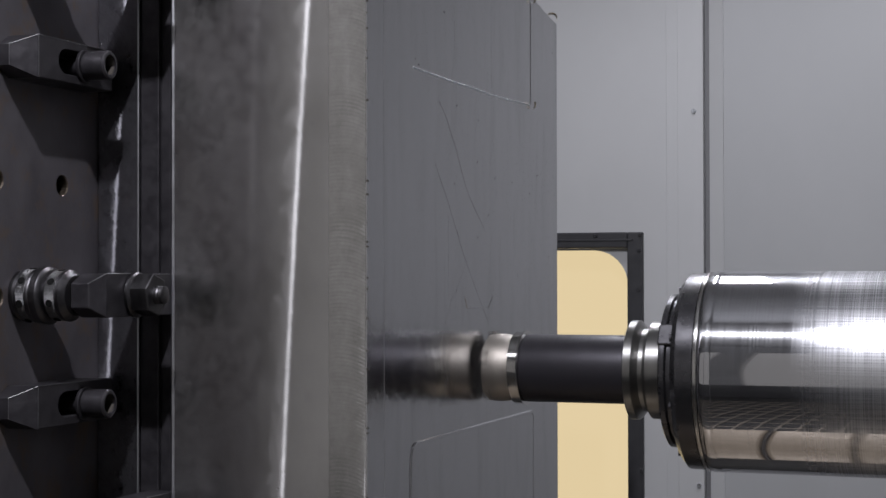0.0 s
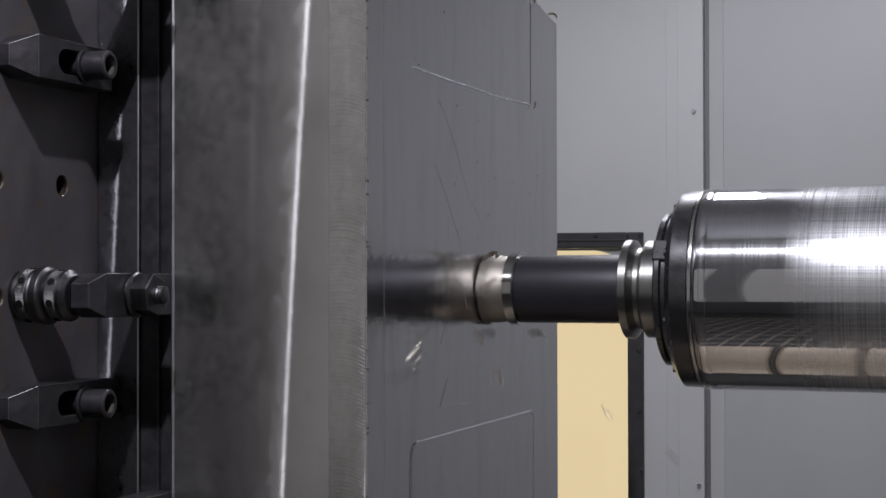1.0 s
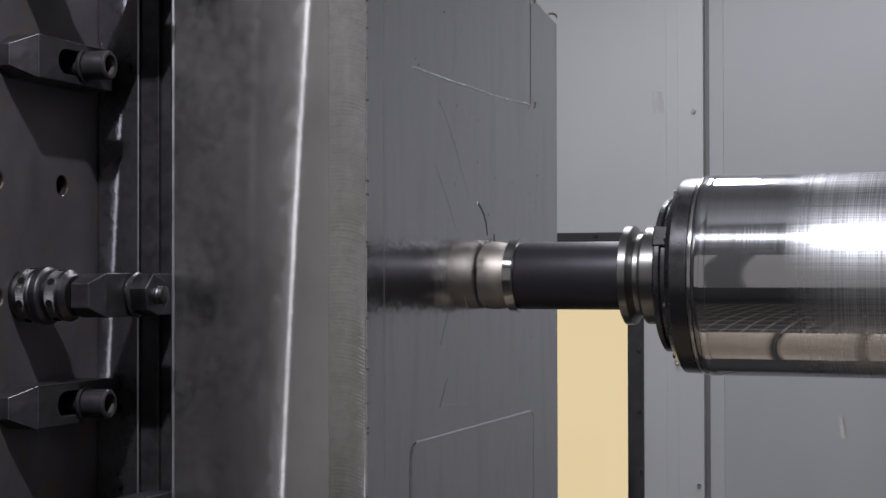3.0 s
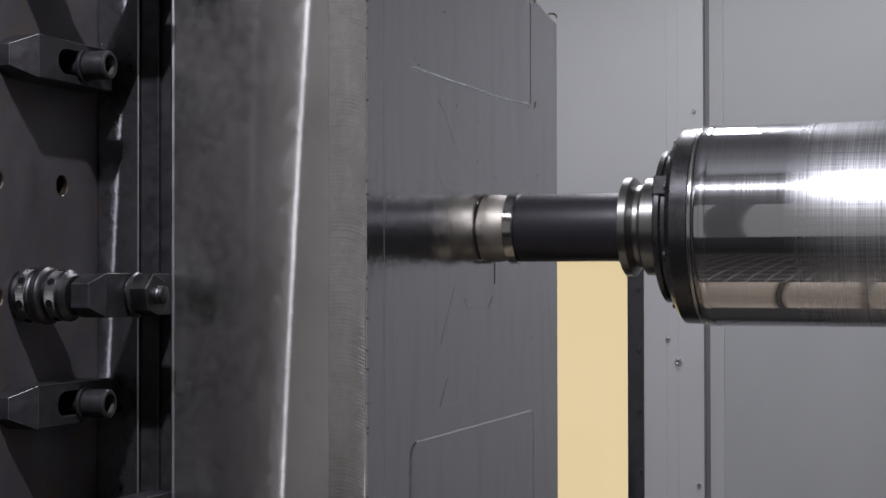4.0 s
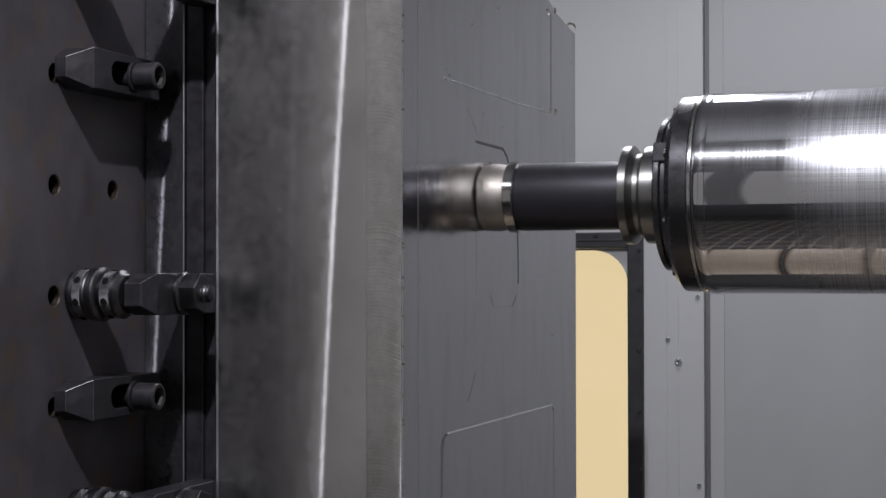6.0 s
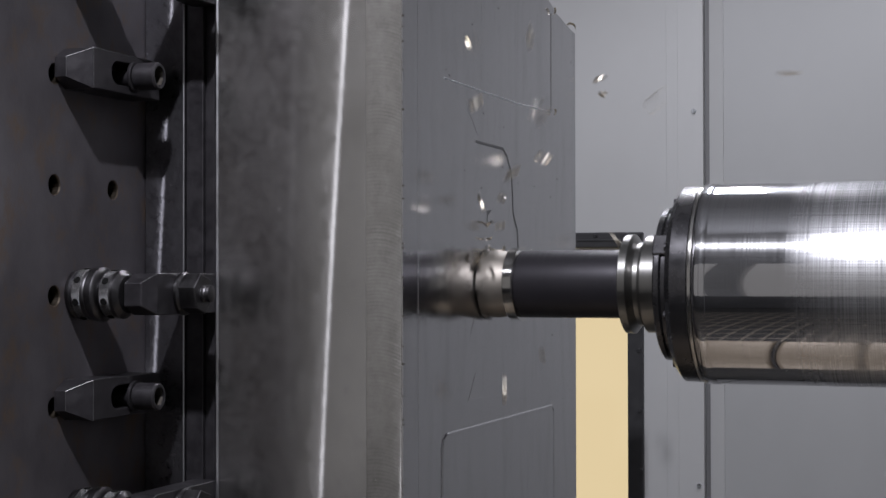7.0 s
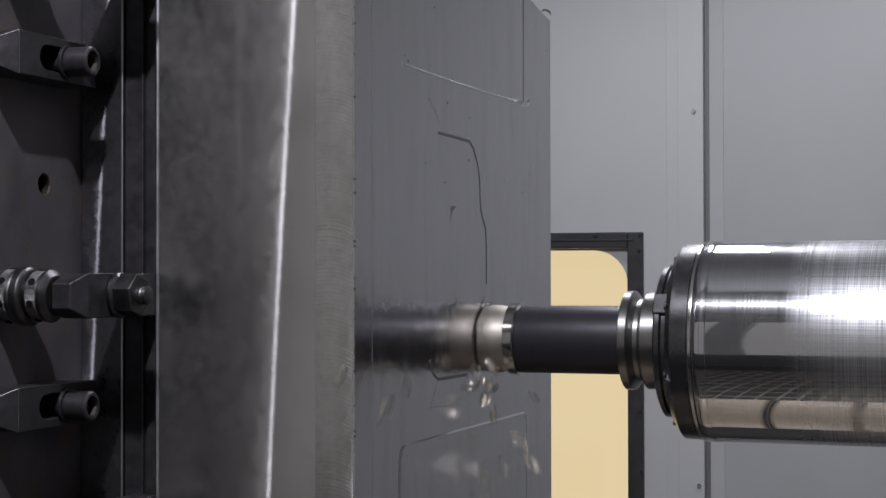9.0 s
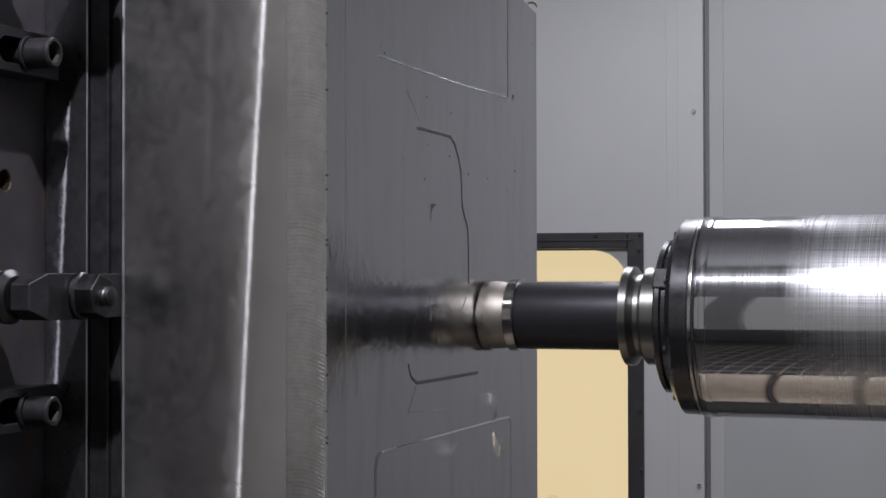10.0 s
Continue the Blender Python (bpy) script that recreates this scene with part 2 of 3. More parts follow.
def prism(points, lo, hi, axis="x", bevel=0.0, bm=None):
    """An outline extruded along an axis: (y, z) for x, (x, z) for y, (x, y) for z."""
    bm = bm or bmesh.new()
    place = {"x": lambda a, b, h: (h, a, b), "y": lambda a, b, h: (a, h, b), "z": lambda a, b, h: (a, b, h)}[axis]
    low = [bm.verts.new(place(a, b, lo)) for a, b in points]
    top = [bm.verts.new(place(a, b, hi)) for a, b in points]
    bm.faces.new(low)
    cap = bm.faces.new(top)
    for i in range(len(points)):
        j = (i + 1) % len(points)
        bm.faces.new((low[i], low[j], top[j], top[i]))
    if bevel:
        bmesh.ops.bevel(bm, geom=list(cap.edges), offset=bevel, segments=2, affect="EDGES", profile=0.5)
    return bm


def rounded(lo, hi, radii, steps=8):
    """An outline with corner radii: low-low, high-low, high-high, low-high."""
    out = []
    corners = ((lo[0], lo[1], 180), (hi[0], lo[1], 270), (hi[0], hi[1], 0), (lo[0], hi[1], 90))
    for (a, b, start), r in zip(corners, radii):
        ca, cb = a + (r if a == lo[0] else -r), b + (r if b == lo[1] else -r)
        for i in range(steps + 1 if r else 1):
            w = radians(start + 90 * i / steps)
            out.append((ca + r * math.cos(w), cb + r * math.sin(w)))
    return out


def ribbon(path, wide, lo, hi):
    """A thin raised strip along a path of (y, z) on the milled face."""
    bm = bmesh.new()
    sides = []
    for i, p in enumerate(path):
        a, b = Vector(path[max(i - 1, 0)]), Vector(path[min(i + 1, len(path) - 1)])
        d = (b - a).normalized()
        s = Vector((-d.y, d.x)) * wide / 2
        q = Vector(p)
        sides.append([bm.verts.new((x, *(q + k * s))) for x, k in ((lo, 1), (hi, 0.35), (hi, -0.35), (lo, -1))])
    for a, b in zip(sides, sides[1:]):
        for i in range(4):
            bm.faces.new((a[i], a[(i + 1) % 4], b[(i + 1) % 4], b[i]))
    bm.faces.new(sides[0])
    bm.faces.new(sides[-1])
    return bm


def wire(p, q, r=0.0004):
    """A hair-thin rounded edge between two points."""
    bm = bmesh.new()
    a, b = Vector(p), Vector(q)
    turn = (b - a).to_track_quat("Z", "Y").to_matrix()
    ends = [[bm.verts.new(c + turn @ Vector((r * math.cos(w), r * math.sin(w), 0))) for w in (math.pi / 3 * k for k in range(6))] for c in (a, b)]
    for k in range(6):
        bm.faces.new((ends[0][k], ends[0][(k + 1) % 6], ends[1][(k + 1) % 6], ends[1][k]))
    bm.faces.new(ends[0])
    bm.faces.new(ends[1])
    return bm


RIDERS = []          # all that travels with the table

# ---- the cabin ----
WALL_Y = 3.2


def wall(name, lo, hi, material=SHEET):
    ob = new(name, finish(name, box(lo, hi), material))
    return tagged(ob, "grey painted sheet-metal cabin wall", "wall", kind="structure")


wall("wall_west", (-2.06, -1.2, 0), (-2.0, 3.5, 3.0))
wall("wall_east", (2.0, -1.2, 0), (2.06, 3.5, 3.0))
wall("wall_south_left", (-2.0, -1.26, 0), (-1.61, -1.2, 3.0), LINING)
wall("wall_south_right", (1.3, -1.26, 0), (2.0, -1.2, 3.0), LINING)
wall("wall_south_top", (-1.61, -1.26, 2.60), (1.3, -1.2, 3.0))
wall("wall_south_post", (-0.275, -1.26, 0.72), (-0.175, -1.2, 2.60))
wall("wall_south_sill", (-1.61, -1.26, 0), (1.3, -1.2, 0.72), LINING)
tagged(new("ceiling", finish("ceiling", box((-2.06, -1.26, 3.0), (2.06, 3.5, 3.05)), FIXED)), "grey sheet-metal cabin roof", "ceiling", kind="structure")
tagged(new("floor", finish("floor", box((-2.06, -1.26, -0.05), (2.06, 3.5, 0.0)), DARK)), "dark oily steel machine floor", "floor", kind="structure")

# rear wall: a fixed panel, and a door panel with a window opening
WIN = (-0.95, -0.2107, 0.62, 1.4509)      # clear opening inside the gasket: x0, x1, z0, z1
GAP = -0.060
rear = thing("wall_north", (0, WALL_Y, 0), "grey painted sheet-metal rear wall with a folded seam", "wall", kind="structure")
bm = box((-2.0, 0, 0), (WIN[0] - 0.03, 0.03, 3.0))
box((WIN[1] + 0.03, 0, 0), (GAP, 0.03, 3.0), 0, bm)
box((WIN[0] - 0.03, 0, WIN[3] + 0.03), (WIN[1] + 0.03, 0.03, 3.0), 0, bm)
box((WIN[0] - 0.03, 0, 0), (WIN[1] + 0.03, 0.03, WIN[2] - 0.03), 0, bm)
part("door_panel", bm, SHEET, rear)
part("seam_strip", box((GAP + 0.0005, 0.022, 0), (-0.0205, 0.060, 3.0)), LINING, rear, "dark seam")
part("edge_strip", prism([(-0.05, 0.0216), (-0.05, 0.0150), (-0.0206, 0.0030), (-0.0206, 0.0216)], 0.0, 3.0, "z"), SHEET, rear)
part("fixed_panel", box((-0.0205, 0.006, 0), (2.0, 0.03, 3.0)), FIXED, rear)
part("fold_line", box((-0.1335, -0.0015, 0), (-0.1325, 0.002, 3.0)), SHEET, rear)
part("fold_line", box((-0.111, -0.0015, 0), (-0.110, 0.002, 3.0)), SHEET, rear)

window = thing("window_1", (0, WALL_Y, 0), "cabin window with a black rubber gasket and rounded pane", "window", kind="structure")
F = 0.0315
part("gasket_side", box((WIN[1], -0.012, WIN[2] - F), (WIN[1] + F, 0.006, WIN[3] + F), 0.003), RUBBER, window)
part("gasket_side", box((WIN[0] - F, -0.012, WIN[2] - F), (WIN[0], 0.006, WIN[3] + F), 0.003), RUBBER, window)
part("gasket_top", box((WIN[0], -0.012, WIN[3]), (WIN[1], 0.006, WIN[3] + F), 0.003), RUBBER, window)
part("gasket_bottom", box((WIN[0], -0.012, WIN[2] - F), (WIN[1], 0.006, WIN[2]), 0.003), RUBBER, window)
part("gasket_lip", box((WIN[0], -0.014, WIN[3] + 0.014), (WIN[1] + 0.012, -0.008, WIN[3] + 0.018), 0.001), RUBBER, window)
bm = bmesh.new()
outer = [(WIN[0], WIN[2]), (WIN[1], WIN[2]), (WIN[1], WIN[3]), (WIN[0], WIN[3])]
inner = rounded((WIN[0] + 0.004, WIN[2] + 0.004), (WIN[1] - 0.003, WIN[3] - 0.004), (0.07,) * 4, 10)
steps = 11
for y in (0.008, 0.014):
    vo = [bm.verts.new((a, y, b)) for a, b in outer]
    vi = [bm.verts.new((a, y, b)) for a, b in inner]
    for c in range(4):
        for i in range(steps - 1):
            bm.faces.new((vo[c], vi[c * steps + i], vi[c * steps + i + 1]))
        bm.faces.new((vo[c], vi[c * steps + steps - 1], vi[(c + 1) % 4 * steps], vo[(c + 1) % 4]))
part("inner_frame", bm, SHEET, window, "grey frame with rounded corners")
tagged(new("backdrop", finish("backdrop", box((-1.2, WALL_Y + 0.10, 0.3), (-0.16, WALL_Y + 0.12, 1.8)), HALL_GLOW)), "glowing cream backdrop for the lit hall wall outside the window", "backdrop", kind="structure")


def screw(x, z, r, y=WALL_Y, parent=None):
    bm = lathe([(0, r), (0.35 * r, r), (0.8 * r, 0.7 * r), (0.8 * r, 0.38 * r), (0.3 * r, 0.34 * r)], 12)
    part("screw", bm, ZINC if r > 0.0045 else RUBBER, parent, m=Matrix.Translation((x, y, z)) @ pose(0, 0, 0, 0, 0, -90))


for x, z, r in ((-0.0782, 1.7195, 0.005), (-0.0722, 1.3535, 0.005), (-0.1315, 1.2695, 0.005), (-0.1105, 1.2255, 0.0075), (-0.0705, 0.9840, 0.005)):
    screw(x, z, r, 0.0, rear)
for x, z in ((-0.184, 1.4770), (-0.186, 1.4465), (-0.187, 1.3675), (-0.187, 1.2480), (-0.1845, 1.1290), (-0.182, 1.0100), (-0.275, 1.4755)):
    screw(x, z, 0.0042, -0.012, window)

# below: covers over the ways and a grating towards the operator
for i in range(18):
    c = thing("way_cover", (-0.285 + 0.122 * i, 1.55, 0), "beige steel telescopic way cover segment", "way cover", "way covers")
    part("hood", box((0, -0.32, 0.001), (0.1135, 0.32, 0.55), 0.006), COVER, c)
    part("wiper", box((0.1140, -0.32, 0.001), (0.1215, 0.32, 0.545), 0.003), RUBBER, c)
g = thing("floor_grating", (0, 0.4, 0.30), "steel bar grating on a frame", "grating", kind="structure")
for i in range(73):
    part("bearing_bar", box((-1.2 + 0.0333 * i, -0.5, 0.018), (-1.1970 + 0.0333 * i, 0.8, 0.028)), GRATE, g)
for i in range(10):
    part("cross_bar", box((-1.2, -0.5 + 0.143 * i, 0.020), (1.21, -0.490 + 0.143 * i, 0.032)), GRATE, g)
for x, y in ((-1.19, -0.49), (1.19, -0.49), (-1.19, 0.77), (1.19, 0.77)):
    part("leg", box((x, y, -0.298), (x + 0.02, y + 0.02, 0.016)), GRATE, g)


# ---- on the table: upright fixture plate, riser, workpiece ----
PX = -0.274          # the fixture plate's face
SIDE = 1.325         # the workpiece's near side
base = thing("machine_table", (-0.3, 1.5, 0.001), "dark steel machine table carrying the fixture", "table")
part("slab", box((-0.75, -0.6, 0), (0.0, 0.75, 0.5), 0.01), RUST, base)
RIDERS.append(base)

plate = thing("fixture_plate", (PX, 1.40, 0.502), "blackened steel upright fixture plate with tapped holes", "fixture")
bm = bmesh.new()
ys = [0.9, 1.1215, 1.2205, 1.331]
# plate face as cells with round holes let in
R, SEG = 0.0088, 20
zs = [0.502] + [0.6865 + 0.0992 * (i + 0.5) for i in range(13)] + [2.05]


def cell(bm, y0, y1, z0, z1, hole):
    corner = [bm.verts.new((0, y, z)) for y, z in ((y0, z0), (y1, z0), (y1, z1), (y0, z1))]
    ring = [[bm.verts.new((x, hole[0] + r * math.cos(a), hole[1] + r * math.sin(a))) for a in (2 * math.pi * (i + 0.5) / SEG - 0.75 * math.pi - math.pi / SEG for i in range(SEG))]
            for x, r in ((0, R + 0.001), (-0.001, R), (-0.03, R))]
    q = SEG // 4
    for c in range(4):
        for i in range(q):
            bm.faces.new((corner[c], ring[0][(c * q + i + 1) % SEG], ring[0][(c * q + i) % SEG])).material_index = 0
        bm.faces.new((corner[c], corner[(c + 1) % 4], ring[0][((c + 1) * q) % SEG]))
    for a, b in zip(ring, ring[1:]):
        for i in range(SEG):
            bm.faces.new((a[i], a[(i + 1) % SEG], b[(i + 1) % SEG], b[i])).material_index = 1
    bm.faces.new(ring[2]).material_index = 1


for (y0, y1), yh in zip(zip(ys, ys[1:]), (1.072, 1.171, 1.270)):
    for (z0, z1), i in zip(zip(zs, zs[1:]), range(14)):
        cell(bm, y0 - 1.40, y1 - 1.40, z0 - 0.502, z1 - 0.502, (yh - 1.40, 0.6865 + 0.0992 * i - 0.502))
bmesh.ops.remove_doubles(bm, verts=bm.verts, dist=0.00005)
face = part("drilled_face", bm, PLATE, plate)
face.data.materials.append(BORE)
part("slab", box((-0.16, -0.499, 0), (-0.031, 0.60, 1.548)), PLATE, plate)
part("edge", box((-0.16, -0.505, 0), (-0.0005, -0.5, 1.548)), PLATE, plate)
RIDERS.append(plate)

riser = thing("riser_plate", (PX, SIDE, 0.70), "milled steel riser plate with bright swirl marks", "plate")
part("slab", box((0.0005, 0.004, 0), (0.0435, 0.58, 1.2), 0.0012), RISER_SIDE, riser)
part("packing", box((0.044, 0.014, 0), (0.0795, 0.57, 1.2), 0.001), BLACK_OXIDE, riser, "dark packing strip")
part("ledge", box((0.044, 0.008, 0), (0.0625, 0.0135, 1.2), 0.0008), BLACK_OXIDE, riser)
part("worn_edge", prism([(0.043 + 0.0011 * math.cos(math.pi / 4 * k), 0.0048 + 0.0011 * math.sin(math.pi / 4 * k)) for k in range(8)], 0.0, 1.2, "z"), EDGE, riser, "bright worn edge", smooth=True)
RIDERS.append(riser)

work = thing("workpiece", (0, SIDE, 0.72), "large steel block with a finish-milled face and shallow pockets", "workpiece")
TOP = 1.717 - 0.72
W = 0.608
bm = prism([(-0.1935, 0), (-0.0365, 0), (-0.0365, TOP + 0.06), (-0.1935, TOP + 0.06)], 0.002, W, "y")
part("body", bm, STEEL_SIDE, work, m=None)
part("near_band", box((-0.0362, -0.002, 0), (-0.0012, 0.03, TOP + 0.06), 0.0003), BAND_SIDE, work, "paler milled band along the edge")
# face skin, its upper far corner ragged
rag = random.Random(5)
outline = [(-0.0015, 0), (W, 0), (W, 1.706 - 0.72)]
outline += [(W - 0.012 * i, 1.706 - 0.72 + 0.0009 * i + 0.00014 * i * i + rag.uniform(-0.0010, 0.0010)) for i in range(1, 17)]
outline += [(W - 0.21, TOP + 0.062), (-0.0015, TOP + 0.062)]
part("milled_face", prism(outline, -0.0355, 0.0, "x"), FACE, work)
part("corner_fillet", prism([(-0.1932 + 0.0020 * math.cos(math.pi / 4 * k), 0.0026 + 0.0020 * math.sin(math.pi / 4 * k)) for k in range(8)], 0.0, TOP + 0.06, "z"), EDGE, work, "bright worn edge", smooth=True)


def on_face(y, z):
    return (y - SIDE, z - 0.72)


def pad(y0, y1, z0, z1, radii, rise):
    part("pad", prism(rounded(on_face(y0, z0), on_face(y1, z1), radii), -0.001, rise, "x", rise * 0.9), FACE, work, "shallow raised pad")


pad(1.431, 1.828, 0.80, 1.2405, (0.004, 0.004, 0.012, 0.012), 0.0010)


def step(path, wide=0.0035, rise=0.0005, label="shallow cutter step", material=FACE):
    part("step", ribbon([on_face(*p) for p in path], wide, -0.001, rise), material, work, label)


step([(1.3645, 0.75), (1.3645, 1.76)], 0.004, 0.00025)
step([(1.438, 1.5940), (1.555, 1.5932), (1.68, 1.5925), (1.818, 1.5950)], 0.0030, 0.0006, "pale burr beside a cut", ZINC)
step([(1.8215, 1.5965), (1.8225, 1.715)], 0.003, 0.0006)
for y in (1.556, 1.676):
    step([(y, 0.75), (y, 1.235)], 0.0022, 0.00008)
    step([(y, 1.60), (y, 1.75)], 0.0022, 0.00006)
    step([(y + 0.004, 1.25), (y + 0.004, 1.58)], 0.0022, 0.00003)
step([(1.431, 0.80), (1.431, 1.228), (1.4345, 1.2365), (1.443, 1.2405), (1.60, 1.2405), (1.820, 1.2405), (1.8275, 1.2345), (1.8275, 0.80)], 0.0060, 0.0014, "raised lip round the pad")
# small stops where the passes meet the pad's upper edge
for y in (1.556, 1.676):
    step([(y, 1.2335), (y, 1.2425)], 0.0040, 0.0007)
# crossing traces of earlier cuts
step([(1.5084, 1.5697), (1.5272, 1.5587), (1.5400, 1.5465)], 0.0030, 0.00018, "faint trace of an earlier cut")
step([(1.5555, 1.3859), (1.5147, 1.3313)], 0.0100, 0.00016, "faint trace of an earlier cut")
step([(1.5335, 1.2965), (1.5109, 1.2705), (1.5927, 1.2665), (1.640, 1.2665)], 0.0050, 0.00025, "faint trace of an earlier cut")
step([(1.7403, 1.3892), (1.7893, 1.3399)], 0.0100, 0.00008, "faint trace of an earlier cut")
step([(1.586, 1.3769), (1.5928, 1.3657), (1.6636, 1.363), (1.6785, 1.3757)], 0.0042, 0.0004)

TRACES = []


def trace(path, wide, rise, shown, label, material=FACE):
    """A mark of the cutter in short lengths, each with the times at which it comes and goes as the metal is cut."""
    for i, (p, q) in enumerate(zip(path, path[1:])):
        f = i / max(1, len(path) - 2)
        d = (Vector(q) - Vector(p)).normalized() * wide * 0.15
        ob = part("step", ribbon([on_face(p[0] - d.x, p[1] - d.y), on_face(q[0] + d.x, q[1] + d.y)], wide, -0.001, rise), material, work, label)
        TRACES.append((ob, [a + (b - a) * f for a, b in shown]))


OLD = "faint trace of an earlier cut"
trace([(1.5400, 1.5465), (1.5555, 1.531), (1.5710, 1.513), (1.5861, 1.4936), (1.6030, 1.479), (1.6206, 1.4662), (1.6491, 1.449)], 0.0030, 0.00014, [(-1, -1), (4.5, 2.1)], OLD)
trace([(1.5047, 1.5019), (1.54, 1.4675), (1.5630, 1.442), (1.5861, 1.4165), (1.6250, 1.382), (1.6636, 1.3483)], 0.0045, 0.00013, [(-1, -1), (4.6, 0.7)], OLD)
trace([(1.5272, 1.3521), (1.5600, 1.383), (1.5928, 1.4121), (1.6280, 1.438), (1.6637, 1.4631), (1.7000, 1.492)], 0.0060, 0.00012, [(-1, -1), (0.8, 4.4)], OLD)
trace([(1.5374, 1.4589), (1.5374, 1.4182), (1.5374, 1.3775)], 0.0030, 0.00014, [(-1, -1), (6.3, 7.2)], OLD)
# the outline left by the cutter, its shaded step walls drawn as darker metal
FRESH = "freshly cut step, its shade put into the colour"
trace([(1.6848, 1.3900), (1.6848, 1.4090), (1.6848, 1.4263), (1.6830, 1.4420)], 0.0062, 0.0004, [(1.3, 2.0)], FRESH, SHADED_CUT)
trace([(1.6600, 1.4420), (1.6560, 1.4540), (1.6480, 1.4633), (1.6380, 1.4700), (1.6289, 1.4741)], 0.0070, 0.0004, [(2.05, 2.10), (4.05, 4.25)], FRESH, SHADED_CUT)
trace([(1.6830, 1.4420), (1.6813, 1.4495), (1.6725, 1.459), (1.6655, 1.4692), (1.6635, 1.4893), (1.6615, 1.504)], 0.0070, 0.0004, [(4.25, 4.70)], FRESH, SHADED_CUT)
trace([(1.6615, 1.504), (1.6548, 1.5175), (1.6420, 1.5310), (1.6291, 1.5373), (1.60, 1.5378), (1.5680, 1.5382), (1.5347, 1.5385)], 0.0068, 0.0004, [(4.8, 5.9)], FRESH, SHADED_CUT)
trace([(1.511, 1.3161), (1.518, 1.304), (1.5333, 1.2973), (1.57, 1.2970), (1.62, 1.2968), (1.66, 1.2968), (1.714, 1.2967)], 0.0065, 0.0004, [(7.75, 9.6)], FRESH, SHADED_CUT)
for f, a in (((1.5713, 1.4674), 0.0), ((1.5714, 1.3700), 7.7)):
    ob = part("step", prism([on_face(*f), on_face(f[0] + 0.016, f[1] + 0.001), on_face(f[0] + 0.003, f[1] - 0.005), on_face(f[0], f[1] - 0.0155)], -0.001, 0.0006, "x"), SHADED_CUT, work, "torn flake")
    TRACES.append((ob, [6.6 + 0.3 * (a > 0)]))
# burrs along the near edge
for i in range(52):
    z = 0.90 + 0.0162 * i + rag.uniform(-0.008, 0.008)
    s = rag.uniform(0.0004, 0.0014)
    part("burr", box((-0.0005, -0.0022, z - 0.72), (s, -0.0005, z - 0.72 + s * 1.3)), RUST, work)
# small pits in the casting, as black discs with the shade in their colour
for i in range(24):
    y, z, r = rag.uniform(1.36, 1.92), rag.uniform(1.13, 1.69), rag.uniform(0.0005, 0.0013)
    part("pit", lathe([(-0.001, r), (0.00012, r * 0.9)], 8, centre=(0, y - SIDE, z - 0.72)), HOLE_SHADE, work)
RIDERS.append(work)


# ---- clamps ----
def socket_screw(place, head=0.0125, long=0.016):
    """A cap screw standing out along X, with a hexagon socket."""
    s = thing("cap_screw", place, "black socket-head cap screw", "screw", "clamp screws")
    bm = tube(0, long, head, head * 0.72, 0.0015, 40)
    head_part = part("head", bm, BLACK_OXIDE, s, smooth=True)
    bm = bmesh.new()
    out = [bm.verts.new((long - 0.0015, head * 0.76 * math.cos(a), head * 0.76 * math.sin(a))) for a in (math.pi / 3 * i for i in range(6))]
    low = [bm.verts.new((long - 0.010, head * 0.66 * math.cos(a), head * 0.66 * math.sin(a))) for a in (math.pi / 3 * i for i in range(6))]
    for i in range(6):
        bm.faces.new((out[i], out[(i + 1) % 6], low[(i + 1) % 6], low[i]))
    bm.faces.new(low)
    part("socket", bm, RUST, head_part, "worn hexagon socket")
    part("washer", tube(-0.0035, -0.0002, head * 1.13, head * 0.5, 0.0006, 40), BLACK_OXIDE, s, smooth=True)
    part("shank", lathe([(-0.034, head * 0.6), (-0.0005, head * 0.6)], 24), BLACK_OXIDE, s)
    RIDERS.append(s)


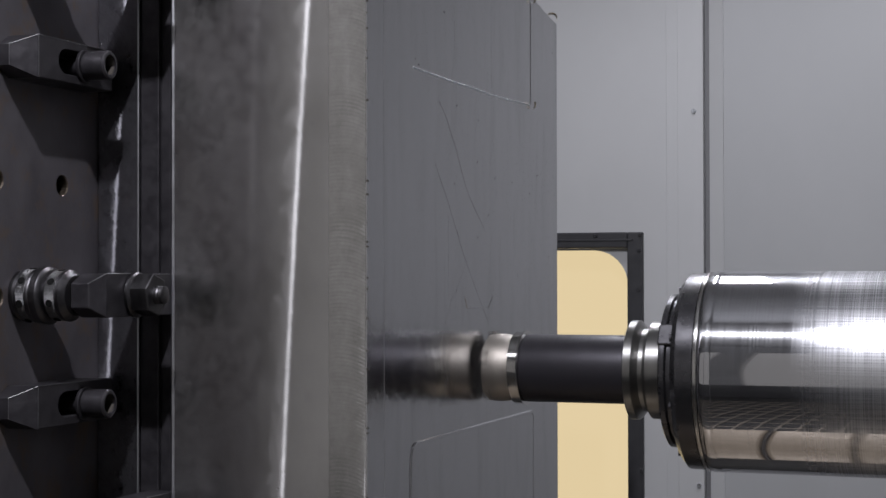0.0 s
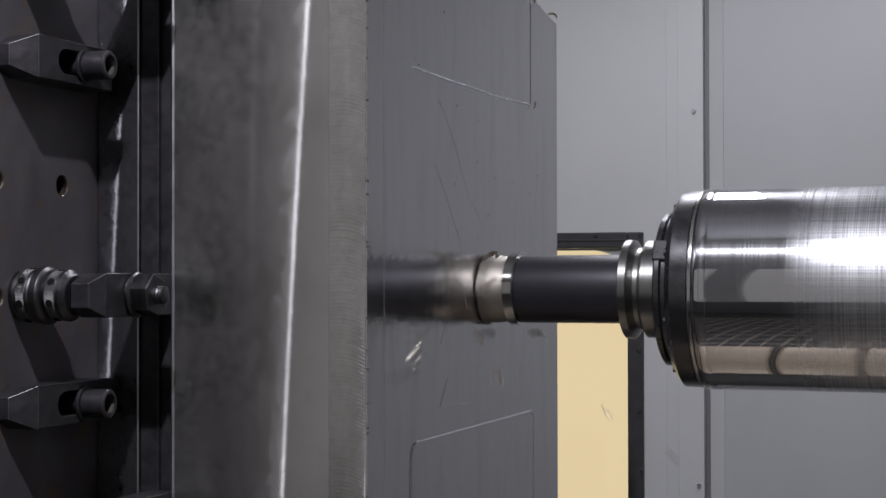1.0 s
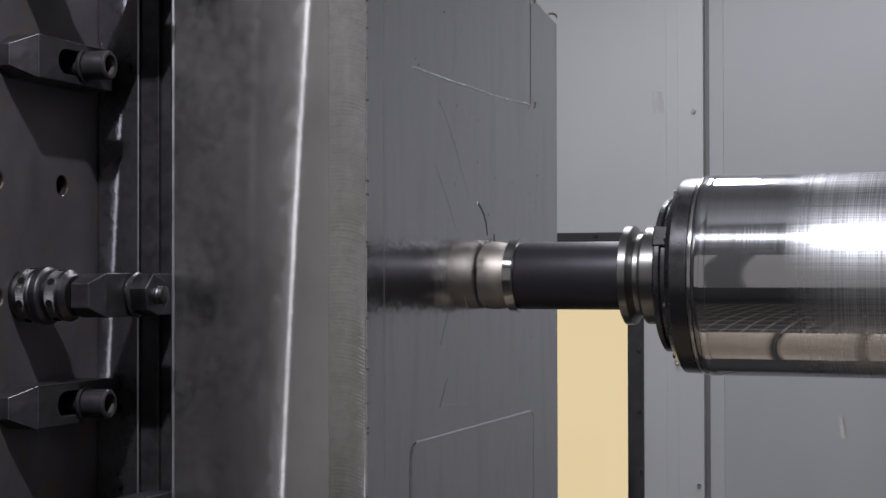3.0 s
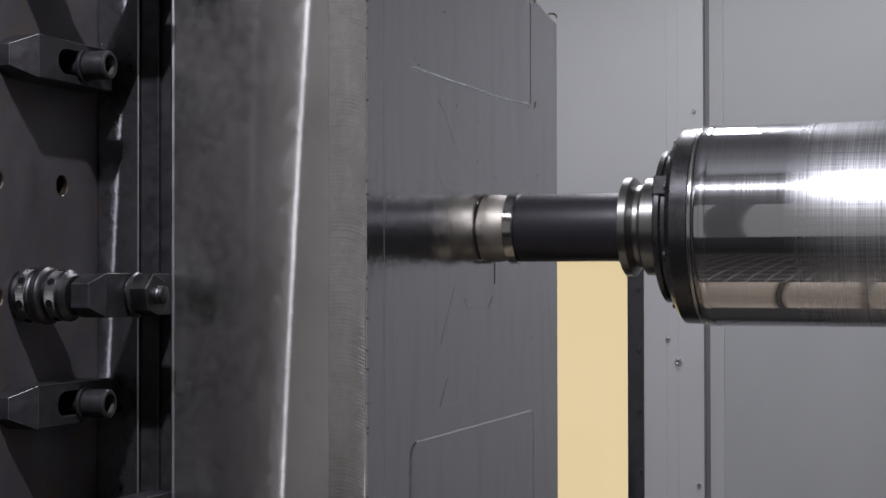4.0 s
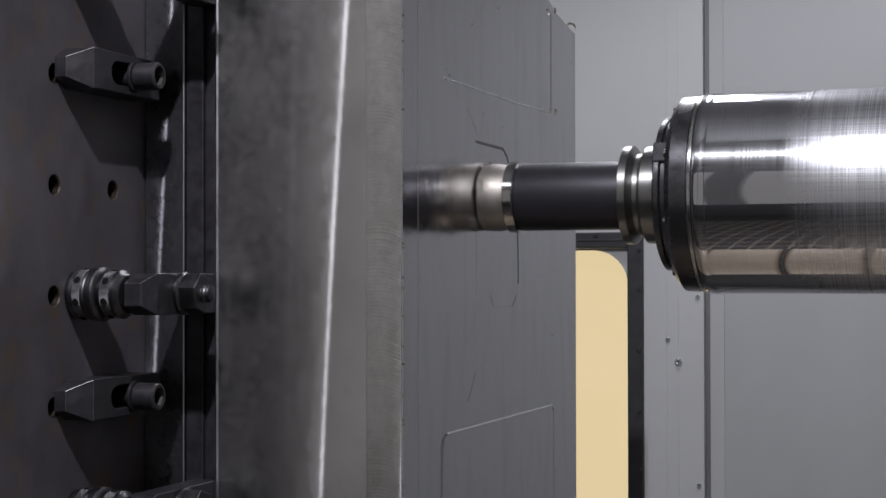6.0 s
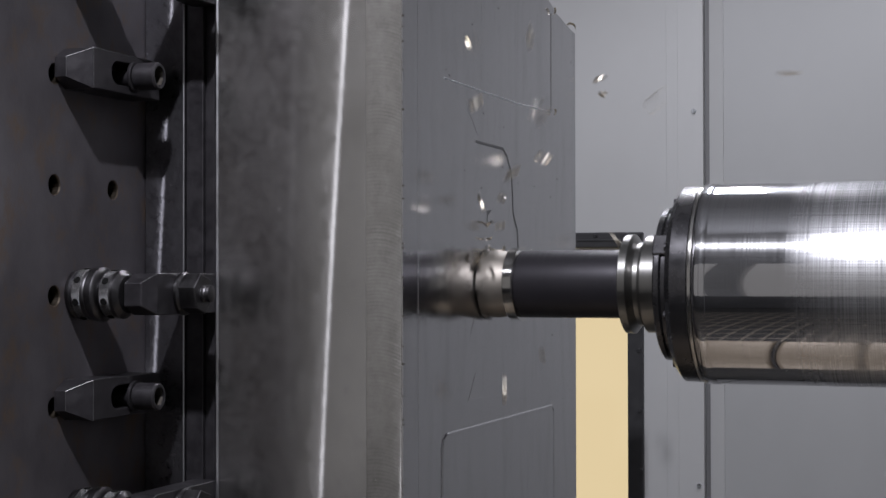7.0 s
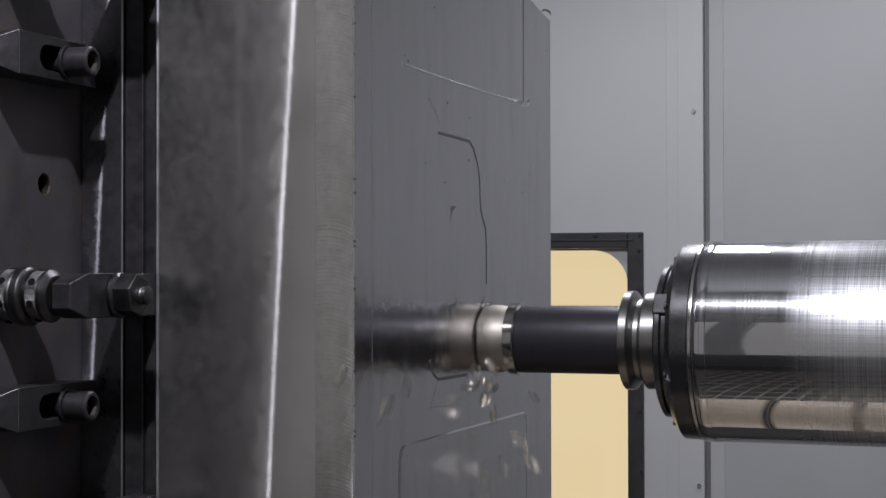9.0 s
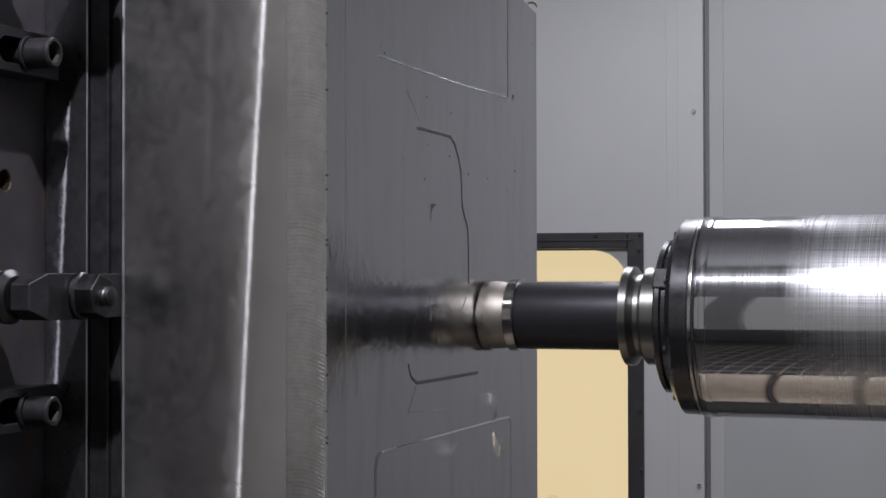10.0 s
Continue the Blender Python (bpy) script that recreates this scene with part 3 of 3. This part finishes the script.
def strap(place):
    """A slotted strap clamp lying along Y on the plate, its nose tapered and sloped."""
    c = thing("strap_clamp", place, "black oxide slotted strap clamp on the plate", "clamp", "strap clamps")
    bm = bmesh.new()
    w, h = 0.0182, 0.0305
    frame_of = [(0.0, -w), (0.118, -w), (0.118, w), (0.0, w)]
    slot = rounded((0.030, -0.0108), (0.095, 0.0108), (0.0107,) * 4, 5)
    loops = [[[bm.verts.new((x, y, z)) for y, z in line] for line in (frame_of, slot)] for x in (0.0003, h)]
    for outer_loop, inner_loop in loops:
        edges = [bm.edges.new((line[k], line[(k + 1) % len(line)])) for line in (outer_loop, inner_loop) for k in range(len(line))]
        bmesh.ops.triangle_fill(bm, use_beauty=True, edges=edges)
    for low, top in zip(*loops):
        for k in range(len(low)):
            if low is loops[0][0] and k == 3:
                continue
            bm.faces.new((low[k], low[(k + 1) % len(low)], top[(k + 1) % len(low)], top[k]))
    tip = [bm.verts.new(v) for v in ((0.0003, -0.016, -0.0088), (0.0003, -0.016, 0.0088), (0.012, -0.016, 0.0088), (0.012, -0.016, -0.0088))]
    heel = [loops[0][0][0], loops[0][0][3], loops[1][0][3], loops[1][0][0]]
    for k in range(4):
        bm.faces.new((tip[k], tip[(k + 1) % 4], heel[(k + 1) % 4], heel[k]))
    bm.faces.new(tip)
    ridge = [e for e in bm.edges if e.calc_length() > 0.012 and all(v.co.x > 0.011 for v in e.verts) and len(e.link_faces) == 2 and e.calc_face_angle(0) > 0.2]
    bmesh.ops.bevel(bm, geom=ridge, offset=0.0007, segments=1, affect="EDGES")
    part("body", bm, BLACK_OXIDE, c)
    for p, q in (((h, 0.001, w), (h, 0.10, w)), ((0.012, -0.016, 0.0088), (h, 0, w)), ((0.012, -0.016, -0.0088), (0.012, -0.016, 0.0088)), ((h, 0, -w), (h, 0, w))):
        part("worn_edge", wire(p, q, 0.0003), WORN, c, "bright worn edge")
    RIDERS.append(c)


for z in (1.5855, 1.2875):
    strap((PX, 1.187, z))
    socket_screw((PX + 0.0345, 1.2565, z - 0.001), 0.0128, 0.0235)


def jack(z):
    """A knurled screw jack with a tapered strap, a tall nut and a stud."""
    j = thing("screw_jack", (PX, 1.208, z), "knurled steel screw jack standing on the plate", "jack", "screw jacks")
    foot = part("base", lathe([(0.0005, 0.0215), (0.004, 0.0222), (0.0048, 0.0212), (0.006, 0.0226), (0.0068, 0.0216), (0.008, 0.0228), (0.0165, 0.0228), (0.0172, 0.0222), (0.0178, 0.0236), (0.0195, 0.0236),
                         (0.0205, 0.0230), (0.022, 0.0245), (0.0285, 0.0250), (0.030, 0.0240), (0.031, 0.0215), (0.0325, 0.0185)], 56), KNURL, j, smooth=True)
    neck = part("collar", lathe([(0.0325, 0.0185), (0.0345, 0.0195), (0.0352, 0.0212), (0.0455, 0.0212), (0.0462, 0.0206), (0.0468, 0.0222), (0.0495, 0.0222), (0.051, 0.0205), (0.0535, 0.0170)], 56), KNURL, j, "knurled collar", smooth=True)
    # tommy holes are black discs, their inner shade put into the colour
    for x, r, count, holder in ((0.0122, 0.0230, 7, foot), (0.0405, 0.0214, 7, neck)):
        for i in range(count):
            a = 2 * math.pi * i / count + 0.6
            part("tommy_hole", lathe([(-0.0008, 0.0034), (0.0006, 0.0032)], 14), HOLE_SHADE, holder,
                 m=Matrix.Translation((x, -r * math.cos(a), r * math.sin(a))) @ Vector((0, -math.cos(a), math.sin(a))).to_track_quat("X", "Z").to_matrix().to_4x4())
    for x0, x1, r, holder in ((0.0084, 0.0162, 0.0231, foot), (0.0356, 0.0452, 0.0215, neck)):
        part("knurl_band", tube(x0, x1, r, r - 0.002, 0.0003, 56), KNURL_BAND, holder, "diamond-knurled band", smooth=True)
    RIDERS.append(j)
    c = thing("tapered_strap", (PX + 0.054, 1.195, z), "black oxide tapered strap clamp on a screw jack", "clamp", "jack clamps")
    bm = bmesh.new()
    secs = [(0.004, 0.0105, 0.018), (0.020, 0.0188, 0.0255), (0.135, 0.0188, 0.0255)]
    rings = [[bm.verts.new(v) for v in ((0.0003, y, -a), (0.0003, y, a), (t, y, a), (t, y, -a))] for y, a, t in secs]
    for a, b in zip(rings, rings[1:]):
        for i in range(4):
            bm.faces.new((a[i], a[(i + 1) % 4], b[(i + 1) % 4], b[i]))
    bm.faces.new(rings[0])
    bm.faces.new(rings[-1])
    bmesh.ops.bevel(bm, geom=list(bm.edges), offset=0.0007, segments=1, affect="EDGES")
    part("body", bm, BLACK_OXIDE, c)
    for p, q in (((0.018, 0.004, 0.0105), (0.0255, 0.020, 0.0188)), ((0.0255, 0.020, 0.0188), (0.0255, 0.060, 0.0188))):
        part("worn_edge", wire(p, q, 0.0003), WORN, c, "bright worn edge")
    RIDERS.append(c)
    nut = thing("hex_nut", (PX + 0.0802, 1.262, z), "worn hexagon flange nut on a stud", "nut", "clamp nuts")
    part("flange", lathe([(0, 0.0200), (0.0025, 0.0200), (0.0045, 0.0175)], 40), KNURL, nut, smooth=True)
    hexa = prism([(0.0192 * math.cos(math.pi / 3 * i + 0.75), 0.0192 * math.sin(math.pi / 3 * i + 0.75)) for i in range(6)], 0.0046, 0.021, "x", 0.0012)
    part("hexagon", hexa, KNURL, nut)
    part("stud", lathe([(0.021, 0.0082), (0.0225, 0.0082), (0.0228, 0.0075), (0.024, 0.0082), (0.0255, 0.0075), (0.0265, 0.0082), (0.029, 0.0078), (0.030, 0.0060)], 24), KNURL, nut, smooth=True)
    RIDERS.append(nut)


for z in (1.3820, 1.6790, 1.1830):
    jack(z)

# ---- the spindle and its tool ----
AX_Y = 1.6504
spindle = thing("spindle_quill", (0, AX_Y, 1.504), "polished steel spindle quill with a black nose", "spindle")
part("quill", lathe([(0.2405, 0.090), (0.2405, 0.0990), (0.2425, 0.1006), (2.03, 0.1006)], 160), QUILL, spindle, smooth=True)
part("land", lathe([(0.2403, 0.0985), (0.2404, 0.1004), (0.2412, 0.1009), (0.2525, 0.1009), (0.2530, 0.1006)], 128), QUILL, spindle, "darker land behind the rim", smooth=True)
part("rim", lathe([(0.2350, 0.0960), (0.2350, 0.0990), (0.2362, 0.1003), (0.2392, 0.1006), (0.2402, 0.0990)], 128), BRIGHT, spindle, "bright ground rim", smooth=True)
part("nose", lathe([(0.2120, 0.070), (0.2120, 0.0905), (0.2182, 0.0985), (0.2345, 0.0990), (0.2349, 0.096)], 128), NOSE_BLACK, spindle, "black nose ring", smooth=True)
part("front_cover", lathe([(0.1968, 0.045), (0.1968, 0.0752), (0.1985, 0.0776), (0.2030, 0.0776), (0.2050, 0.0756), (0.2118, 0.0756)], 96), NOSE_BLACK, spindle, smooth=True)
for a in (150, 330):
    m = pose(0, 0, 0, a, 0, 0)
    part("drive_key", box((0.1962, 0.050, -0.011), (0.2118, 0.0790, 0.011), 0.0012), NOSE_BLACK, spindle, m=m)
for i in range(8):
    a = radians(45 * i + 20)
    part("cover_screw", lathe([(0.2100, 0.0042), (0.2126, 0.0042)], 12, centre=(0, 0.0865 * math.cos(a), 0.0865 * math.sin(a))), BLACK_OXIDE, spindle)

tool = thing("milling_tool", (0, AX_Y, 1.504), "indexable milling cutter on a black shank with steel flange", "milling tool")
part("flange", lathe([(0.1548, 0.037), (0.1548, 0.0490), (0.1557, 0.0506), (0.1632, 0.0507), (0.1641, 0.0499), (0.1692, 0.0428), (0.1736, 0.0427), (0.1773, 0.0492), (0.1781, 0.0498), (0.1955, 0.0498), (0.1960, 0.045)], 96), FLANGE, tool, "turned steel flange with a gripper groove", smooth=True)
part("shank", lathe([(0.0425, 0.030), (0.0425, 0.0346), (0.0435, 0.0353), (0.1547, 0.0353)], 96), SHANK, tool, "matt black shank", smooth=True)
part("ring", lathe([(0.0302, 0.030), (0.0302, 0.0368), (0.0310, 0.0375), (0.0402, 0.0375), (0.0406, 0.0390), (0.0420, 0.0393), (0.0424, 0.034)], 96), CHROME, tool, "bright ring", smooth=True)
cutter = part("head", lathe([(0.0008, 0.020), (0.0010, 0.0322), (0.0030, 0.0346), (0.010, 0.0354), (0.017, 0.0356), (0.024, 0.0345), (0.0300, 0.0338)], 72), CUTTER, tool, "nickel-plated cutter head", smooth=True)
for i in range(5):
    m = pose(0, 0, 0, 72 * i, 0, 0)
    part("flute", prism([(0.010, -0.002), (0.0345, -0.003), (0.0348, 0.008), (0.018, 0.008)], 0.0015, 0.012, "x"), CUTTER, cutter, "ground chip flute", m=m)
    part("insert", prism(rounded((0.018, 0.0081), (0.0368, 0.0120), (0.001,) * 4, 3), 0.0003, 0.010, "x", 0.0008), CARBIDE, cutter, "dark coated cutting insert", m=m)


# ---- travel ----
def between(keys, t):
    for (a, u), (b, v) in zip(keys, keys[1:]):
        if t <= b:
            return u + (v - u) * (t - a) / (b - a) if t > a else u
    return keys[-1][1]


TABLE = [(0, 0), (1.70, 0), (1.90, 0.0202), (2.53, 0.0202), (2.75, 0), (4.71, 0), (5.653, 0.0864), (7.755, 0.0864), (9.64, -0.0873), (10, -0.0873)]
HEIGHT = [(0, 1.3013), (0.09, 1.3013), (1.585, 1.4372), (2.02, 1.4372), (2.45, 1.3980), (3.0, 1.3980), (3.43, 1.4372), (3.89, 1.4372), (4.59, 1.5055),
          (5.725, 1.5055), (7.635, 1.3315), (9.725, 1.3315), (10, 1.3565)]
PLUNGE = [(0, 0.0050), (0.09, 0.0050), (0.90, 0.0), (10, 0.0)]


def table(t):
    return between(TABLE, t)


def nose(t):
    return Vector((between(PLUNGE, t), AX_Y, between(HEIGHT, t)))


# ---- chips ----
def chip_mesh(seed):
    """A curled, twisted ribbon of cut metal."""
    r = random.Random(seed)
    bm = bmesh.new()
    rad, turn, wide, lift = r.uniform(0.003, 0.006), r.uniform(2.2, 4.4), r.uniform(0.003, 0.006), r.uniform(-0.001, 0.003)
    rows = []
    for i in range(13):
        a = turn * i / 12
        k = rad * (1 + 0.05 * i)
        w = wide * (0.35 + 0.65 * math.sin(math.pi * (i + 1) / 14)) / 2
        c = Vector((k * math.cos(a), k * math.sin(a), lift * a))
        o = Vector((math.cos(a), math.sin(a), 0))
        up = Vector((0.25 * math.sin(a * 2), 0, 1)).normalized()
        rows.append([bm.verts.new(c + s * w * up + q * o) for s, q in ((-1, 0), (1, 0), (1, 0.0004), (-1, 0.0004))])
    for a, b in zip(rows, rows[1:]):
        for i in range(4):
            bm.faces.new((a[i], a[(i + 1) % 4], b[(i + 1) % 4], b[i]))
    bm.faces.new(rows[0])
    bm.faces.new(rows[-1])
    bmesh.ops.scale(bm, vec=(1.2, 1.2, 1.2), verts=bm.verts)
    return finish("metal_chip", bm, CHIP, True)


CHIPS = [chip_mesh(s) for s in range(9)]
FLIGHTS = []


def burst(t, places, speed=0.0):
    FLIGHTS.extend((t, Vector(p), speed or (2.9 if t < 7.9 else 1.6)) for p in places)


curl = new("metal_chip", CHIPS[3])
curl.matrix_basis = Matrix.Translation((-0.004, 1.931, 1.712)) @ pose(0, 0, 0, 70, 10, 15)
tagged(curl, "curled chip caught on the workpiece corner", "metal chip", "metal chips")
RIDERS.append(curl)
for y, z in ((1.823, 1.717), (1.823, 1.5945)):
    c = new("metal_chip", CHIPS[5])
    c.matrix_basis = Matrix.Translation((0.0012, y, z)) @ pose(0, 0, 0, 20, 80, 0) @ Matrix.Scale(0.45, 4)
    tagged(c, "small bright chip clinging to the workpiece", "metal chip", "metal chips")
    RIDERS.append(c)


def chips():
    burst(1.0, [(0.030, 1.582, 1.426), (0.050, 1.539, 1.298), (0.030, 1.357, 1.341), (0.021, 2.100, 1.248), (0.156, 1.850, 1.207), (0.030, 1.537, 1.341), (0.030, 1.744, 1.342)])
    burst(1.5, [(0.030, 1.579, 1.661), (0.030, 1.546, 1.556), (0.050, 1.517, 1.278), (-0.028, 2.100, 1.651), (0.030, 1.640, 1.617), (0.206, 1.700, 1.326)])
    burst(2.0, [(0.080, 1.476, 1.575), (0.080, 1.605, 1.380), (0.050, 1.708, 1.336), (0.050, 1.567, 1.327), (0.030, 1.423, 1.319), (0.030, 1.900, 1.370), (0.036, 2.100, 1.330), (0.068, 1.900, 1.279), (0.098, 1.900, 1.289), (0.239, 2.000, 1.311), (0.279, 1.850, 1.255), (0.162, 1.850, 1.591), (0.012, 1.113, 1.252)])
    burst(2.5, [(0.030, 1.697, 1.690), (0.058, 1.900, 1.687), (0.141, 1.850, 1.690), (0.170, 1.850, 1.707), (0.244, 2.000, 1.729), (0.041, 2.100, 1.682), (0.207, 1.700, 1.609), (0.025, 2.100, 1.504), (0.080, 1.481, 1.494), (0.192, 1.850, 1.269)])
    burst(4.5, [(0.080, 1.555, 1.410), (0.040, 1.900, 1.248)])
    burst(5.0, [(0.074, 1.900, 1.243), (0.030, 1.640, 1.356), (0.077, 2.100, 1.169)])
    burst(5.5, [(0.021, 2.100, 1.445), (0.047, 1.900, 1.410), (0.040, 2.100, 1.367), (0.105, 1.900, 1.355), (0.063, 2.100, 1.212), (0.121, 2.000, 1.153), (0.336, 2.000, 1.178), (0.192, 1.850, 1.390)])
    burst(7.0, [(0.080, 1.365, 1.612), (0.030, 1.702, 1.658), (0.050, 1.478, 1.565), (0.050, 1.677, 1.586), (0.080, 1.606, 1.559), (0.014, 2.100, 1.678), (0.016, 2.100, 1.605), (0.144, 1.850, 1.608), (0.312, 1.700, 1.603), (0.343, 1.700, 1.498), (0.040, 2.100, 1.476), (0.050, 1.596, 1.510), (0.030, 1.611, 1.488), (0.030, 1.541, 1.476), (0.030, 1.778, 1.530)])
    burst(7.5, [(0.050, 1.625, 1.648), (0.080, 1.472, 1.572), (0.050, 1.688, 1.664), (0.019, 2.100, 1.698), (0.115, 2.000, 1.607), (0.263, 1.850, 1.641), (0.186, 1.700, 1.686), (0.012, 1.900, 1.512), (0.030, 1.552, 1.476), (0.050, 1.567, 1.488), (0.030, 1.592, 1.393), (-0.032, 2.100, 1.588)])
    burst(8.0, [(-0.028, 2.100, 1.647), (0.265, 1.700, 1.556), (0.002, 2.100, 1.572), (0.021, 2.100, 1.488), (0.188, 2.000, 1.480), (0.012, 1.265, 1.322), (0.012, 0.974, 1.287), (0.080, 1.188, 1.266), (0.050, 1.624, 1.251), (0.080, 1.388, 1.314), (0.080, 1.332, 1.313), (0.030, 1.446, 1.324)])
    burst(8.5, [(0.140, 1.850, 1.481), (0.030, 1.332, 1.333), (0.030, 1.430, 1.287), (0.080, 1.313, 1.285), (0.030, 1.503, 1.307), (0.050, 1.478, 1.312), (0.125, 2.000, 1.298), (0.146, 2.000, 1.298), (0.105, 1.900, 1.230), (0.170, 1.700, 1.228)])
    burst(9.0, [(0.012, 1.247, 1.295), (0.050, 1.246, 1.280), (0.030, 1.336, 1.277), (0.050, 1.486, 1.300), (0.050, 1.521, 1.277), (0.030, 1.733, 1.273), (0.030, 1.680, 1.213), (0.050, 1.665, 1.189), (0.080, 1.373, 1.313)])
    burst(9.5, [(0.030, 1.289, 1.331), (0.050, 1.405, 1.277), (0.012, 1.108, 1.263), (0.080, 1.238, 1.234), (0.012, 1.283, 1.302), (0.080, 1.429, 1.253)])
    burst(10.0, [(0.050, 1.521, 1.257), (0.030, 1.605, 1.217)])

    spray = random.Random(21)
    for i in range(26):
        t = 6.85 + 0.12 * i
        side = 1 if t < 7.6 else -1
        near = 3 if t < 7.7 else 6
        for k in range(near):
            reach = spray.uniform(0.030, 0.085) if k < 2 else spray.uniform(0.030, 0.050)
            burst(t, [nose(t) + Vector((spray.uniform(0.006, 0.035), spray.uniform(-0.065, 0.020), side * reach))], 0.9 if k < 2 else 0.5)


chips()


def fly(i, t_seen, p, speed):
    """Rows of one chip: metal in the block until it is cut, then its flight, then rest on the floor."""
    r = random.Random(i)
    start_of = lambda t: nose(t) + Vector((0.012, r0 * math.cos(w0), r0 * math.sin(w0)))
    r0 = 0.030
    d = p - nose(t_seen)
    w0 = math.atan2(d.z, d.y)
    span = max(0.05, min(d.length / (speed * r.uniform(0.75, 1.25)), t_seen - 0.10))
    cut = t_seen - span
    start = start_of(cut)
    g = Vector((0, 0, -9.81))
    v = (p - start - g * span * span / 2) / span
    axis = Vector((r.uniform(-1, 1), r.uniform(-1, 1), r.uniform(-1, 1))).normalized()
    spin = r.uniform(5, 20)
    rest = lambda t: Vector((-0.020, start.y - table(cut) + table(t), start.z))
    rows = [(0.0, Matrix.Translation(rest(0.0)))]
    q = 1 / FPS
    t = round(cut / q) * q
    k = math.floor(0.1 / q)
    s = q * k
    while s < t - 2 * q:
        rows.append((s, Matrix.Translation(rest(s))))
        s += q * k
    if t > 2 * q:
        rows.append((t - q, Matrix.Translation(rest(t - q))))
    pos = start + v * (t - cut)
    vel, n = v.copy(), 0
    ang = 0.0
    while t <= 10.0 + 1e-6:
        rows.append((t, Matrix.Translation(pos) @ Matrix.Rotation(ang, 4, axis)))
        if pos.z < 0.62 and 1.4 < pos.y < 2.04 or pos.z <= 0.02:
            break
        pos = pos + vel * q + g * q * q / 2
        vel = vel + g * q
        if pos.y > WALL_Y - 0.03:
            pos.y, vel.y = WALL_Y - 0.03, -0.2 * vel.y
        if pos.x > 1.9:
            pos.x, vel.x = 1.9, -0.2 * vel.x
        if pos.y < -0.5:
            pos.y, vel.y = -0.5, 0.0
        pos.z = max(pos.z, 0.012)
        ang += min(spin * q, 1.2)
        t += q
    if rows[-1][0] < 10.0:
        rows.append((10.0, rows[-1][1]))
    return rows


def motions():
    ticks = [i / 10 for i in range(101)]
    for ob in RIDERS:
        home = ob.matrix_basis.copy()
        walk(ob, [(t, Matrix.Translation((0, table(t), 0)) @ home) for t in ticks])
    sunk, flush = Matrix.Translation((-0.0022, 0, 0)), Matrix.Identity(4)
    for ob, times in TRACES:
        rows, up = [], False
        for t in times:
            up = not up
            before, after = (sunk, flush) if up else (flush, sunk)
            if t < 0:
                rows.append((0.0, after))
            else:
                rows += ([] if rows else [(0.0, before)]) + [(t - 0.06, before), (t + 0.06, after)]
        walk(ob, rows + [(10.0, rows[-1][1])])
    walk(spindle, [(t, Matrix.Translation(nose(t))) for t in ticks])
    walk(tool, [(i / FPS, Matrix.Translation(nose(i / FPS)) @ pose(0, 0, 0, 80 * i, 0, 0)) for i in range(301)])
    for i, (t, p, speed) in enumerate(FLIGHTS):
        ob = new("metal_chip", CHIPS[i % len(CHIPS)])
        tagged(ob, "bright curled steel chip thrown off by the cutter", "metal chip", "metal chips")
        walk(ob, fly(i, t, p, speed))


motions()
